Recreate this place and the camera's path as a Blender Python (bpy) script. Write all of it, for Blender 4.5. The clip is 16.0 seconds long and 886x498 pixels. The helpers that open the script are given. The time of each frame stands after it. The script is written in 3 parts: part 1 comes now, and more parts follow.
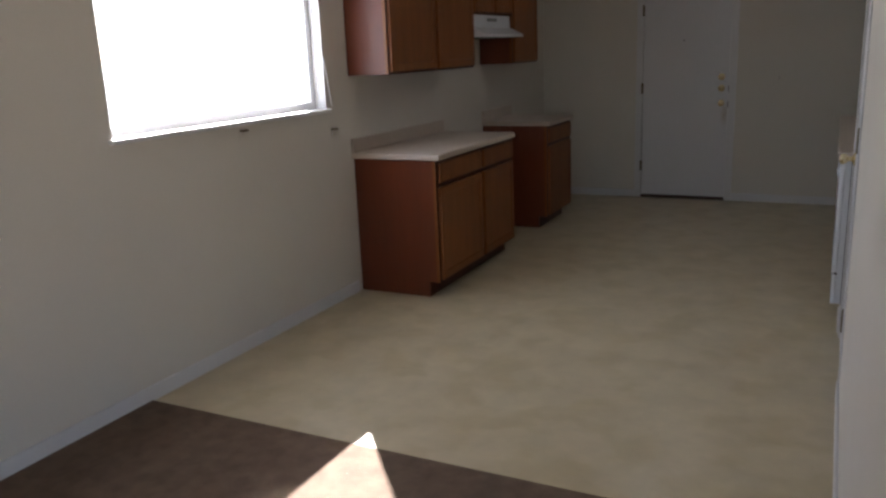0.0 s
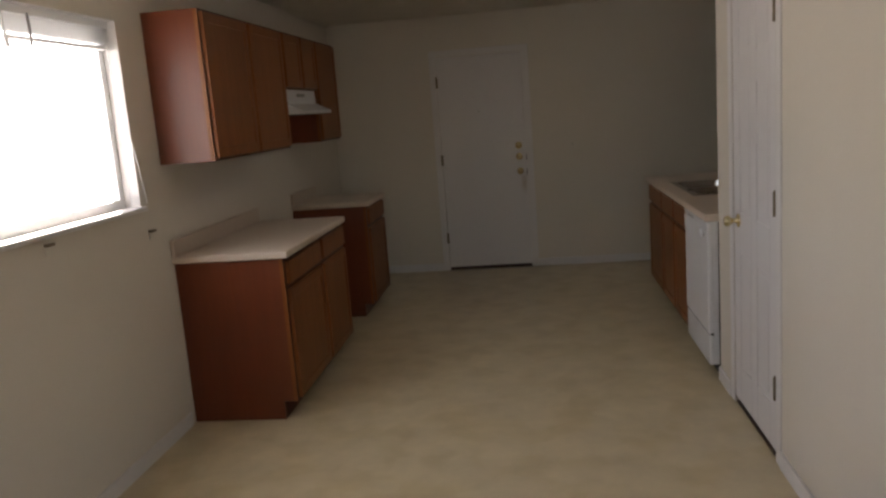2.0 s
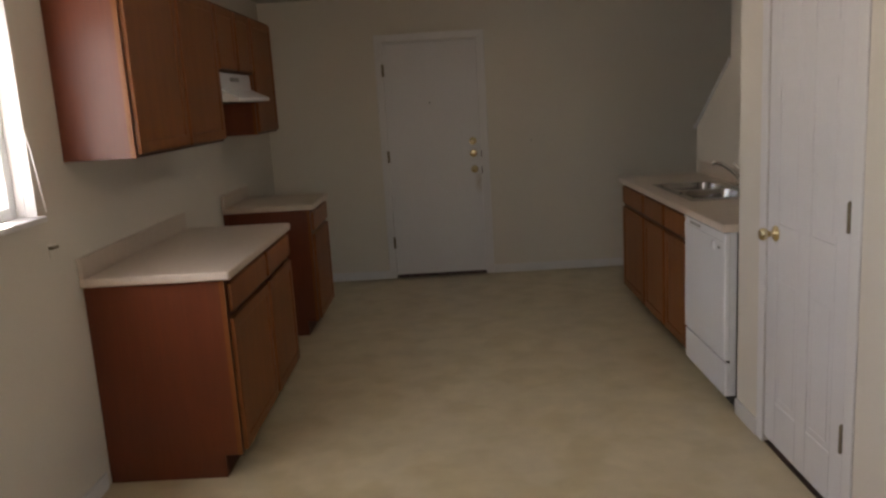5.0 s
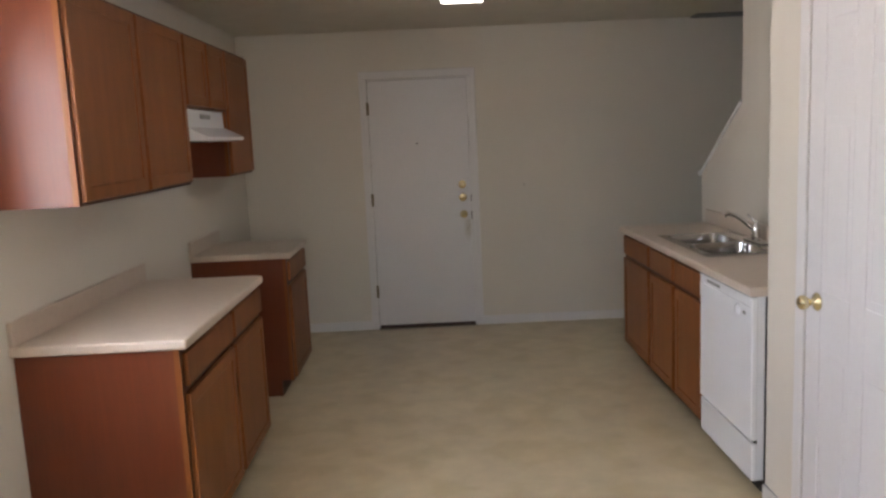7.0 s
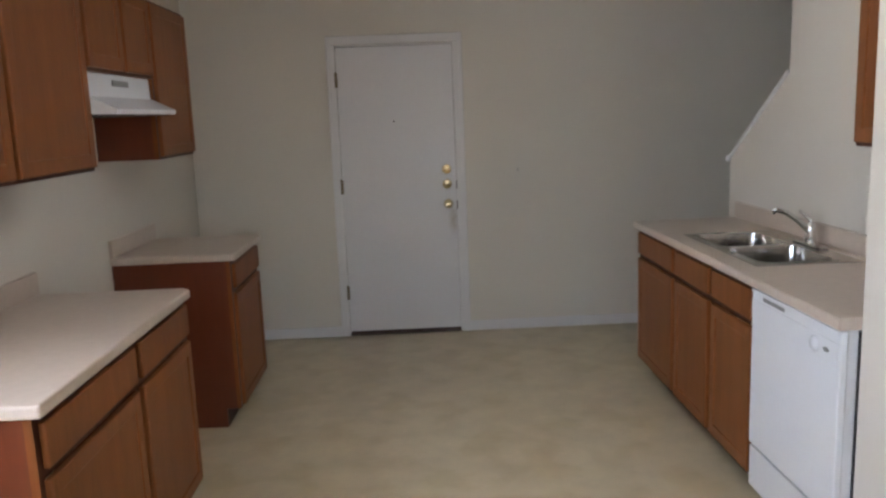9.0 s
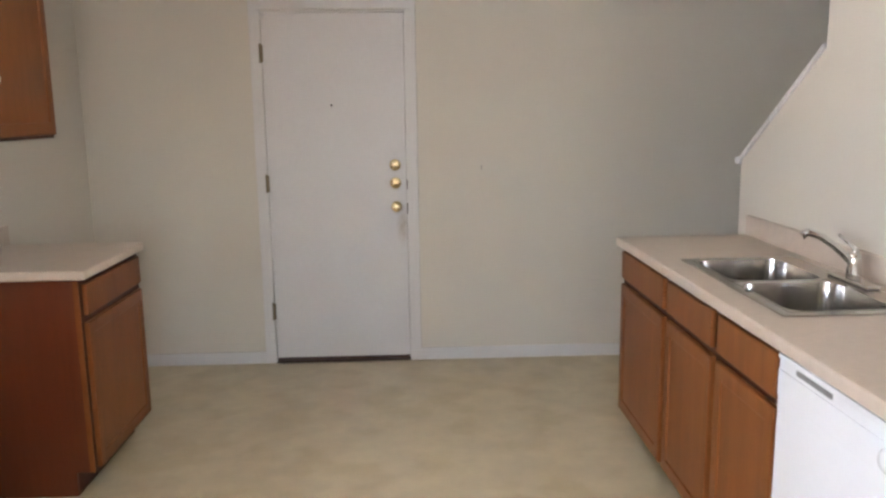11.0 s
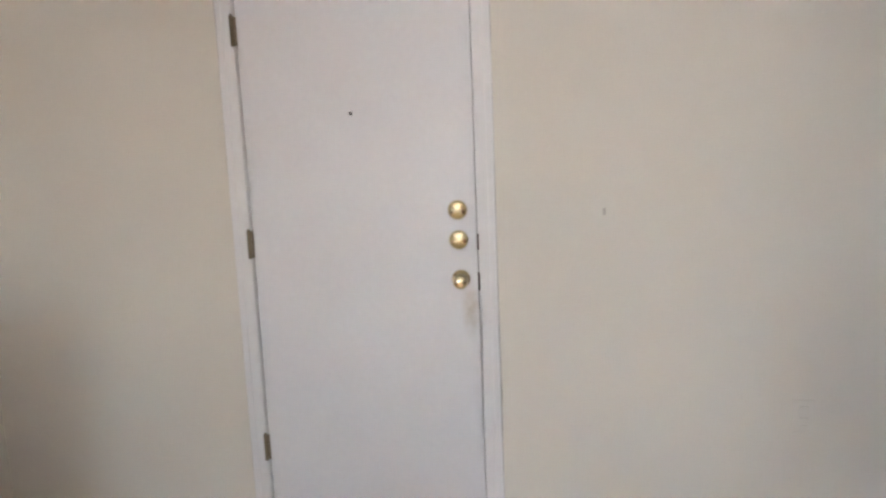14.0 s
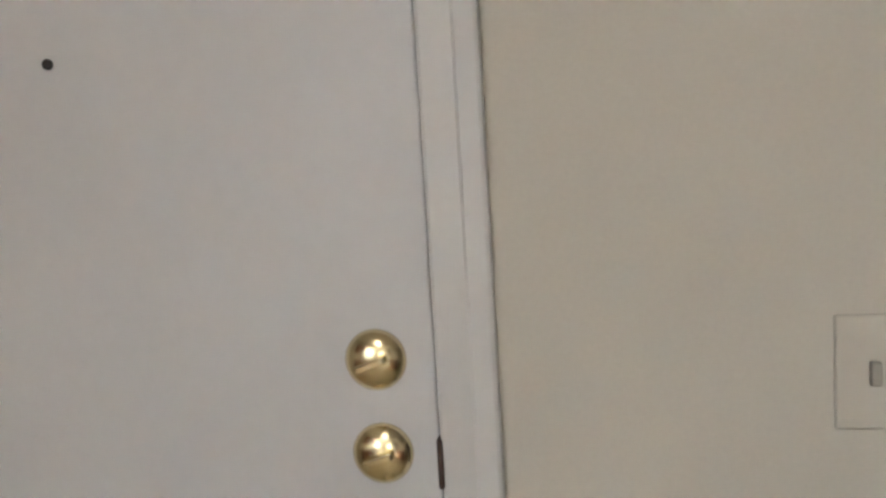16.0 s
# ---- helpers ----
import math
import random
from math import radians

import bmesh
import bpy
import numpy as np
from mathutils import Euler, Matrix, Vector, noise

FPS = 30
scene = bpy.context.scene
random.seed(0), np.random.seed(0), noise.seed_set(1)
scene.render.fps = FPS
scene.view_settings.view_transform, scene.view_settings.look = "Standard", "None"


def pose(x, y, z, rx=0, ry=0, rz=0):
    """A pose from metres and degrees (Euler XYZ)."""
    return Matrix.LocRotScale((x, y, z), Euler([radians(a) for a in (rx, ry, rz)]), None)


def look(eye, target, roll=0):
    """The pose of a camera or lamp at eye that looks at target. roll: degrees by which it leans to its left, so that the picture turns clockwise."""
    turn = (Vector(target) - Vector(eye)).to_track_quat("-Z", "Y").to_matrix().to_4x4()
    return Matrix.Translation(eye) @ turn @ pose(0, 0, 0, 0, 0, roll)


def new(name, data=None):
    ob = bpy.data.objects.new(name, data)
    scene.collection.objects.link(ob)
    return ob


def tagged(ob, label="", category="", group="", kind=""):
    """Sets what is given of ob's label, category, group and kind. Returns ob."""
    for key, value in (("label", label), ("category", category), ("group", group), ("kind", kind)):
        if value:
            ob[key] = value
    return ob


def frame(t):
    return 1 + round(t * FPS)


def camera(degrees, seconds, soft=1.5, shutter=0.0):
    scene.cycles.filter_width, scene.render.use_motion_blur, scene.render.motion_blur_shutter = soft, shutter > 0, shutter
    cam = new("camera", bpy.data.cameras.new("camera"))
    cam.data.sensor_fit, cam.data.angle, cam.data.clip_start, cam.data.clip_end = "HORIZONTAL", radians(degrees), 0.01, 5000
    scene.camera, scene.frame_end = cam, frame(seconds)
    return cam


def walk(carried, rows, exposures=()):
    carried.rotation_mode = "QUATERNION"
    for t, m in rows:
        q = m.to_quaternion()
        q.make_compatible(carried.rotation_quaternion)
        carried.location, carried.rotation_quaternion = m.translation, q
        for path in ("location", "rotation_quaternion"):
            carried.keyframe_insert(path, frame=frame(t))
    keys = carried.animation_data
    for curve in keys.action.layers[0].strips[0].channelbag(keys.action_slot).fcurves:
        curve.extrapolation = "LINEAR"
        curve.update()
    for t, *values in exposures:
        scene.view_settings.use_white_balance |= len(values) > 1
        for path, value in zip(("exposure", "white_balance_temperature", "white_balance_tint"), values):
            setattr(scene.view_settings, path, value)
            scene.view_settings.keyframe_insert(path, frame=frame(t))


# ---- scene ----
cam = camera(59.0, 16.0, soft=2.6)
PATH = [
    (0, (2.636, -7.9, 1.516), (1.76, -6.17, 1.026), -2.4),
    (0.5, (2.382, -7.833, 1.522), (1.791, -5.981, 1.053), -3.5),
    (1, (2.127, -7.775, 1.564), (1.727, -5.867, 1.117), -4.2),
    (1.5, (1.901, -7.652, 1.558), (1.609, -5.714, 1.162), -4.5),
    (2, (1.788, -7.515, 1.559), (1.543, -5.561, 1.21), -4.4),
    (2.5, (1.684, -7.377, 1.564), (1.485, -5.413, 1.243), -4.1),
    (3, (1.561, -7.246, 1.567), (1.418, -5.275, 1.261), -3.9),
    (3.5, (1.489, -7.133, 1.557), (1.388, -5.159, 1.251), -3.8),
    (4, (1.437, -7.047, 1.557), (1.376, -5.077, 1.221), -3.6),
    (4.2, (1.428, -7.02, 1.556), (1.378, -5.053, 1.202), -3.6),
    (6.3, (1.449, -6.516, 1.55), (1.452, -4.554, 1.165), -2.9),
    (6.5, (1.413, -6.502, 1.562), (1.429, -4.534, 1.21), -2.8),
    (7, (1.393, -6.386, 1.577), (1.414, -4.406, 1.29), -2.6),
    (7.5, (1.384, -6.209, 1.577), (1.401, -4.228, 1.298), -2.7),
    (8, (1.433, -5.997, 1.573), (1.436, -4.02, 1.27), -2.6),
    (8.5, (1.446, -5.753, 1.57), (1.466, -3.78, 1.245), -2.4),
    (9, (1.422, -5.509, 1.553), (1.484, -3.539, 1.215), -2.2),
    (11.5, (1.858, -4.269, 1.448), (1.917, -2.301, 1.098), -0.4),
    (12, (1.923, -3.958, 1.412), (1.941, -1.985, 1.08), -0.9),
    (12.5, (1.89, -3.68, 1.417), (1.899, -1.708, 1.084), -1.1),
    (13, (1.917, -3.387, 1.407), (1.848, -1.413, 1.094), -1.7),
    (13.5, (1.876, -3.144, 1.5), (1.747, -1.178, 1.158), -2.8),
    (14, (1.789, -2.693, 1.491), (1.641, -0.726, 1.162), -2.4),
    (14.5, (1.763, -2.063, 1.407), (1.58, -0.088, 1.15), -3.6),
    (15, (1.825, -1.542, 1.395), (1.527, 0.423, 1.167), -3.5),
    (15.5, (1.826, -1.125, 1.406), (1.527, 0.839, 1.173), -5.4),
    (16, (1.863, -0.807, 1.38), (1.525, 1.153, 1.171), -3.5),
]
walk(cam, [(t, look(eye, target, roll)) for t, eye, target, roll in PATH],
     exposures=[(0.0, 3.07, 5900, 13), (0.5, 3.1, 6300, 13), (1.0, 3.12, 6700, 13), (2.0, 3.08, 6950, 15), (4.2, 3.08, 7250, 16), (6.4, 4.25, 6300, 14), (7.2, 4.34, 6350, 15.5), (8.0, 4.46, 6050, 14), (9.0, 4.6, 5800, 12), (11.3, 5.52, 6100, 14), (12.5, 5.72, 5950, 15), (13.5, 5.92, 6000, 14), (14.0, 5.85, 5750, 14), (14.5, 5.58, 5850, 15), (15.0, 5.45, 5900, 15), (15.5, 5.4, 5950, 13), (16.0, 5.3, 6000, 10)])

# ---- light ----
SUN_WAY = Vector((0.90, -1.04, -1.0))
world = bpy.data.worlds.new("sky")
scene.world = world
world.use_nodes = True
wn = world.node_tree.nodes
sky = wn.new("ShaderNodeTexSky")
sky.sky_type = "NISHITA"
sky.sun_disc = False
sky.sun_elevation = math.asin(-SUN_WAY.normalized().z)
sky.sun_rotation = math.atan2(-SUN_WAY.x, -SUN_WAY.y)
world.node_tree.links.new(sky.outputs[0], wn["Background"].inputs[0])
wn["Background"].inputs[1].default_value = 0.05


def lamp(name, kind, energy, color, m, sx=1.0, sy=1.0, angle=0.0):
    d = bpy.data.lights.new(name, kind)
    d.energy, d.color = energy, color
    if kind == "AREA":
        d.shape, d.size, d.size_y = "RECTANGLE", sx, sy
    else:
        d.angle = angle
    ob = new(name, d)
    ob.matrix_world = m
    return ob


lamp("sun", "SUN", 5.0, (1.0, 0.94, 0.86), look((0, 0, 0), SUN_WAY), angle=radians(0.5))
# sky light in the dining window's opening; south and east lamps are added fill
lamp("window_light", "AREA", 1.5, (0.88, 0.93, 1.0), look((-0.285, -4.735, 1.652), (3, -4.735, 1.652)), 1.64, 0.90)
lamp("south_fill_light", "AREA", 0.12, (0.93, 0.95, 1.0), look((3.0, -11.05, 1.35), (2.2, 0, 1.2)), 2.2, 1.6)
lamp("east_fill_light", "AREA", 1.6, (0.95, 0.95, 1.0), look((5.14, -9.1, 1.35), (0, -8.6, 1.2)), 1.9, 1.6)


# ---- materials ----
def mat(name, base, rough=0.5, metal=0.0, vary=0.12, scale=6.0, grain=60.0, bump=0.05, stretch=(1, 1, 1), spec=0.5, dark=None):
    m = bpy.data.materials.new(name)
    m.use_nodes = True
    nt = m.node_tree
    n, l = nt.nodes, nt.links
    b = n["Principled BSDF"]
    b.inputs["Roughness"].default_value = rough
    b.inputs["Metallic"].default_value = metal
    b.inputs["Specular IOR Level"].default_value = spec
    tc = n.new("ShaderNodeTexCoord")
    mp = n.new("ShaderNodeMapping")
    mp.inputs["Scale"].default_value = stretch
    l.new(tc.outputs["Object"], mp.inputs[0])
    big = n.new("ShaderNodeTexNoise")
    big.inputs["Scale"].default_value, big.inputs["Detail"].default_value = scale, 4
    fine = n.new("ShaderNodeTexNoise")
    fine.inputs["Scale"].default_value, fine.inputs["Detail"].default_value = grain, 5
    for t in (big, fine):
        l.new(mp.outputs[0], t.inputs["Vector"])
    mixn = n.new("ShaderNodeMix")
    mixn.data_type = "FLOAT"
    mixn.inputs[0].default_value = 0.45
    l.new(big.outputs[0], mixn.inputs[2])
    l.new(fine.outputs[0], mixn.inputs[3])
    ramp = n.new("ShaderNodeValToRGB")
    e = ramp.color_ramp.elements
    low = dark or [c * (1 - vary) for c in base]
    high = [min(1, c * (1 + vary)) for c in base]
    e[0].position, e[0].color = 0.32, (*low, 1)
    e[1].position, e[1].color = 0.68, (*high, 1)
    l.new(mixn.outputs[0], ramp.inputs[0])
    l.new(ramp.outputs[0], b.inputs["Base Color"])
    if bump:
        bp = n.new("ShaderNodeBump")
        bp.inputs["Strength"].default_value, bp.inputs["Distance"].default_value = bump, 0.004
        l.new(fine.outputs[0], bp.inputs["Height"])
        l.new(bp.outputs[0], b.inputs["Normal"])
    return m


def emitter(name, color, strength):
    m = bpy.data.materials.new(name)
    m.use_nodes = True
    b = m.node_tree.nodes["Principled BSDF"]
    b.inputs["Base Color"].default_value = (0.8, 0.8, 0.8, 1)
    b.inputs["Emission Color"].default_value = (*color, 1)
    b.inputs["Emission Strength"].default_value = strength
    return m


WALL = mat("wall_paint", (0.61, 0.567, 0.50), 0.75, vary=0.035, scale=1.3, grain=160, bump=0.10)
CEIL = mat("ceiling_texture", (0.62, 0.58, 0.50), 0.9, vary=0.06, scale=5, grain=90, bump=0.35)
WHITE = mat("white_trim_paint", (0.635, 0.618, 0.615), 0.42, vary=0.03, scale=3, grain=70, bump=0.03)
DOORP = mat("door_paint", (0.62, 0.605, 0.615), 0.45, vary=0.03, scale=2.2, grain=50, bump=0.04)


def grime(m, centre, radii, tint, amount):
    """A soft hand-worn stain round a point, broken up by noise."""
    n, l = m.node_tree.nodes, m.node_tree.links
    bsdf = n["Principled BSDF"]
    old = bsdf.inputs["Base Color"].links[0].from_socket
    tc = n.new("ShaderNodeTexCoord")
    mp = n.new("ShaderNodeMapping")
    mp.inputs["Scale"].default_value = [1 / q for q in radii]
    mp.inputs["Location"].default_value = [-c / q for c, q in zip(centre, radii)]
    l.new(tc.outputs["Object"], mp.inputs[0])
    ln = n.new("ShaderNodeVectorMath")
    ln.operation = "LENGTH"
    l.new(mp.outputs[0], ln.inputs[0])
    fall = n.new("ShaderNodeMapRange")
    fall.interpolation_type = "SMOOTHSTEP"
    fall.inputs[1].default_value, fall.inputs[2].default_value = 0.1, 1.0
    fall.inputs[3].default_value, fall.inputs[4].default_value = amount, 0.0
    l.new(ln.outputs["Value"], fall.inputs[0])
    nz = n.new("ShaderNodeTexNoise")
    nz.inputs["Scale"].default_value = 38.0
    l.new(tc.outputs["Object"], nz.inputs["Vector"])
    mu = n.new("ShaderNodeMath")
    mu.operation = "MULTIPLY"
    l.new(fall.outputs[0], mu.inputs[0])
    l.new(nz.outputs[0], mu.inputs[1])
    mx = n.new("ShaderNodeMix")
    mx.data_type, mx.blend_type = "RGBA", "MULTIPLY"
    l.new(mu.outputs[0], mx.inputs[0])
    l.new(old, mx.inputs[6])
    mx.inputs[7].default_value = (*tint, 1)
    l.new(mx.outputs[2], bsdf.inputs["Base Color"])


# hand marks under the back door's knob
grime(DOORP, (1.678, 0.0, 0.815), (0.045, 0.2, 0.13), (0.55, 0.43, 0.27), 0.85)
VINYL = mat("vinyl_floor", (0.545, 0.462, 0.315), 0.29, vary=0.07, scale=4.5, grain=14, bump=0.03)
vn, vl = VINYL.node_tree.nodes, VINYL.node_tree.links
cells = vn.new("ShaderNodeTexNoise")
cells.inputs["Scale"].default_value, cells.inputs["Detail"].default_value = 7.0, 2.0
warp = vn.new("ShaderNodeTexNoise")
warp.inputs["Scale"].default_value, warp.inputs["Detail"].default_value = 9.0, 3
blend = vn.new("ShaderNodeMix")
blend.data_type = "VECTOR"
blend.inputs[0].default_value = 0.08
coords = next(n for n in vn if n.type == "TEX_COORD")
vl.new(coords.outputs["Object"], warp.inputs["Vector"])
vl.new(coords.outputs["Object"], blend.inputs[4])
vl.new(warp.outputs["Color"], blend.inputs[5])
vl.new(blend.outputs[1], cells.inputs["Vector"])
tone = vn.new("ShaderNodeMapRange")
tone.inputs[1].default_value, tone.inputs[2].default_value = 0.33, 0.67
tone.inputs[3].default_value, tone.inputs[4].default_value = 0.94, 1.035
vl.new(cells.outputs[0], tone.inputs[0])
mult = vn.new("ShaderNodeMix")
mult.data_type, mult.blend_type = "RGBA", "MULTIPLY"
mult.inputs[0].default_value = 1.0
ramp_node = next(n for n in vn if n.type == "VALTORGB")
vl.new(ramp_node.outputs[0], mult.inputs[6])
vl.new(tone.outputs[0], mult.inputs[7])
# soft olive-brown blotches printed on the vinyl, about a hand wide
spots = vn.new("ShaderNodeTexNoise")
spots.inputs["Scale"].default_value, spots.inputs["Detail"].default_value = 5.2, 1.0
vl.new(blend.outputs[1], spots.inputs["Vector"])
edge = vn.new("ShaderNodeMapRange")
edge.interpolation_type = "SMOOTHSTEP"
edge.inputs[1].default_value, edge.inputs[2].default_value = 0.44, 0.68
vl.new(spots.outputs[0], edge.inputs[0])
blotch = vn.new("ShaderNodeMix")
blotch.data_type, blotch.blend_type = "RGBA", "MULTIPLY"
blotch.inputs[7].default_value = (0.905, 0.885, 0.82, 1)
vl.new(edge.outputs[0], blotch.inputs[0])
vl.new(mult.outputs[2], blotch.inputs[6])
vl.new(blotch.outputs[2], vn["Principled BSDF"].inputs["Base Color"])
CARPET = mat("carpet", (0.130, 0.083, 0.052), 0.95, vary=0.35, scale=12, grain=420, bump=0.8)
OAK = mat("stained_wood", (0.192, 0.065, 0.016), 0.45, spec=0.3, vary=0.17, scale=2.5, grain=20, bump=0.05, stretch=(6, 6, 0.5))
# darker copy of the wood: shade between fronts and at toe kicks is in its colour
OAK_SHADE = mat("stained_wood_shaded", (0.062, 0.014, 0.006), 0.45, spec=0.3, vary=0.3, scale=4, grain=30, bump=0.05, stretch=(6, 6, 0.5))
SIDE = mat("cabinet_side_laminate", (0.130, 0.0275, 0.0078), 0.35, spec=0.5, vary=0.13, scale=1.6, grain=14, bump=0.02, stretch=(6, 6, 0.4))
LAM = mat("countertop_laminate", (0.515, 0.427, 0.355), 0.33, vary=0.06, scale=30, grain=220, bump=0.01)
STEEL = mat("brushed_steel", (0.50, 0.485, 0.465), 0.14, metal=1.0, vary=0.08, scale=8, grain=120, bump=0.008, stretch=(1, 12, 1))
CHROME = mat("chrome", (0.80, 0.80, 0.80), 0.08, metal=1.0, vary=0.02, bump=0.0)
BRASS = mat("polished_brass", (0.80, 0.68, 0.42), 0.22, metal=1.0, vary=0.05, scale=20, bump=0.0)
HINGE = mat("worn_hinge_metal", (0.20, 0.16, 0.11), 0.4, metal=0.8, vary=0.2, scale=40, bump=0.02)
# black of small fittings, also of strips and sheets that stand for shade
BLACK = mat("black_rubber_and_shade", (0.018, 0.013, 0.012), 0.6, vary=0.2, bump=0.05)
BRONZE = mat("dark_threshold_and_shade", (0.05, 0.022, 0.015), 0.5, vary=0.3, scale=20, bump=0.05)
ENAMEL = mat("white_enamel", (0.70, 0.71, 0.74), 0.25, vary=0.02, scale=4, bump=0.0)
GREYP = mat("grey_plastic", (0.16, 0.16, 0.16), 0.4, vary=0.1, bump=0.0)
PLATE = mat("ivory_plastic", (0.60, 0.56, 0.495), 0.4, vary=0.03, bump=0.0)
# grey-brown instead of ivory: the toggle's shade is put into its colour
TOGGLE = mat("shaded_toggle_plastic", (0.43, 0.395, 0.345), 0.5, vary=0.08, bump=0.0)
VINYLW = mat("white_vinyl", (0.78, 0.79, 0.80), 0.35, vary=0.02, bump=0.0)
GLOW = emitter("lit_diffuser", (1.0, 0.95, 0.86), 0.34)
GLASS = bpy.data.materials.new("window_glass")
GLASS.use_nodes = True
g = GLASS.node_tree.nodes["Principled BSDF"]
g.inputs["Transmission Weight"].default_value, g.inputs["Roughness"].default_value, g.inputs["IOR"].default_value = 1.0, 0.0, 1.01


# ---- mesh helpers ----
def lattice(bm, us, vs, holes, axis, a, b):
    """One plate of the cells between us and vs, without the cells in holes, from a to b along axis."""
    made = {}

    def p(i, j, k):
        if (i, j, k) not in made:
            u, v, w = us[i], vs[j], (a, b)[k]
            made[i, j, k] = bm.verts.new({"x": (w, u, v), "y": (u, w, v), "z": (u, v, w)}[axis])
        return made[i, j, k]
    solid = {(i, j) for i in range(len(us) - 1) for j in range(len(vs) - 1)} - set(holes)
    for i, j in solid:
        for k in (0, 1):
            bm.faces.new((p(i, j, k), p(i + 1, j, k), p(i + 1, j + 1, k), p(i, j + 1, k)))
        for (di, dj), (e, f) in (((-1, 0), ((0, 0), (0, 1))), ((1, 0), ((1, 0), (1, 1))), ((0, -1), ((0, 0), (1, 0))), ((0, 1), ((0, 1), (1, 1)))):
            if (i + di, j + dj) not in solid:
                s, t = (i + e[0], j + e[1]), (i + f[0], j + f[1])
                bm.faces.new((p(*s, 0), p(*t, 0), p(*t, 1), p(*s, 1)))
    bmesh.ops.recalc_face_normals(bm, faces=bm.faces)
    return bm


def soften(bm, offset, keep):
    """Bevels the sharp edges for which keep(edge) holds."""
    es = [e for e in bm.edges if len(e.link_faces) == 2 and e.calc_face_angle(0) > 1 and keep(e)]
    bmesh.ops.bevel(bm, geom=es, offset=offset, segments=2, affect="EDGES", profile=0.5)
    return bm


def box(bm, x0, x1, y0, y1, z0, z1, bev=0.0, seg=2):
    r = bmesh.ops.create_cube(bm, size=1.0)["verts"]
    for v in r:
        v.co = Vector(((x0 + x1) / 2 + v.co.x * (x1 - x0), (y0 + y1) / 2 + v.co.y * (y1 - y0), (z0 + z1) / 2 + v.co.z * (z1 - z0)))
    if bev:
        es = list({e for v in r for e in v.link_edges})
        bmesh.ops.bevel(bm, geom=es, offset=bev, segments=seg, affect="EDGES", profile=0.5)
    return bm


def prism(bm, pts, axis, a, b):
    """A polygon of (u, v) pairs drawn out along axis from a to b."""
    def p(u, v, w):
        return {"x": (w, u, v), "y": (u, w, v), "z": (u, v, w)}[axis]
    lo = [bm.verts.new(p(u, v, a)) for u, v in pts]
    hi = [bm.verts.new(p(u, v, b)) for u, v in pts]
    bm.faces.new(lo)
    bm.faces.new(hi[::-1])
    for i in range(len(pts)):
        j = (i + 1) % len(pts)
        bm.faces.new((lo[i], hi[i], hi[j], lo[j]))
    bmesh.ops.recalc_face_normals(bm, faces=bm.faces)
    return bm


def lathe(bm, prof, m, n=28):
    """A profile of (radius, height) pairs turned round the z axis of the pose m."""
    rings = []
    for r, h in prof:
        rings.append([bm.verts.new(m @ Vector((r * math.cos(2 * math.pi * i / n), r * math.sin(2 * math.pi * i / n), h))) for i in range(n)])
    for a, b in zip(rings, rings[1:]):
        for i in range(n):
            f = bm.faces.new((a[i], a[(i + 1) % n], b[(i + 1) % n], b[i]))
            f.smooth = True
    bm.faces.new(rings[0][::-1])
    bm.faces.new(rings[-1])
    return bm


def tube(bm, pts, r, n=12):
    """A round bar along points."""
    pts = [Vector(p) for p in pts]
    rings = []
    for i, p in enumerate(pts):
        d = (pts[min(i + 1, len(pts) - 1)] - pts[max(i - 1, 0)]).normalized()
        q = d.to_track_quat("Z", "Y")
        rr = r[i] if isinstance(r, (list, tuple)) else r
        rings.append([bm.verts.new(p + q @ Vector((rr * math.cos(2 * math.pi * k / n), rr * math.sin(2 * math.pi * k / n), 0))) for k in range(n)])
    for a, b in zip(rings, rings[1:]):
        for k in range(n):
            bm.faces.new((a[k], a[(k + 1) % n], b[(k + 1) % n], b[k])).smooth = True
    bm.faces.new(rings[0][::-1])
    bm.faces.new(rings[-1])
    return bm


def mesh_ob(name, bm, material):
    me = bpy.data.meshes.new(name)
    bm.to_mesh(me)
    bm.free()
    me.materials.append(material)
    return new(name, me)


def part(name, bm, material, parent, label=""):
    ob = mesh_ob(name, bm, material)
    ob.parent = parent
    ob.matrix_parent_inverse = parent.matrix_world.inverted()
    return tagged(ob, label)


def thing(name, at, label, category, group=""):
    ob = new(name)
    ob.location = at
    ob.empty_display_size = 0.1
    bpy.context.view_layer.update()
    return tagged(ob, label, category, group)


def setting(name, bm, material, label, category):
    return tagged(mesh_ob(name, bm, material), label, category, kind="structure")


def B(*a, **k):
    return box(bmesh.new(), *a, **k)


# ---- plan ----
XL = -0.11           # left wall face
XR = 3.268           # sink wall face
XP = 2.730           # pantry face
YB = -11.2           # back wall
ZC = 2.42            # ceiling
DX0, DX1, DZ = 0.896, 1.714, 2.045   # back door opening
WY0, WY1, WZ0, WZ1 = -5.54, -3.945, 1.208, 2.08   # dining window opening
PY0, PY1, PZ = -4.305, -3.615, 2.04  # pantry door opening
YPC = -3.300          # pantry corner
YCAR = -5.53         # carpet edge

# ---- structure ----
bm = B(XL - 0.16, 5.2, YCAR, 0.4, -0.1, 0.0)
setting("floor_kitchen", bm, VINYL, "beige mottled sheet vinyl kitchen floor", "floor")
bm = B(XL - 0.16, 5.2, YB - 0.2, YCAR, -0.1, 0.008)
setting("floor_carpet", bm, CARPET, "dark brown carpet of the living room", "carpet")
bm = B(XL - 0.16, 5.2, YB - 0.2, 0.3, ZC, ZC + 0.12)
setting("ceiling", bm, CEIL, "off-white textured ceiling", "ceiling")

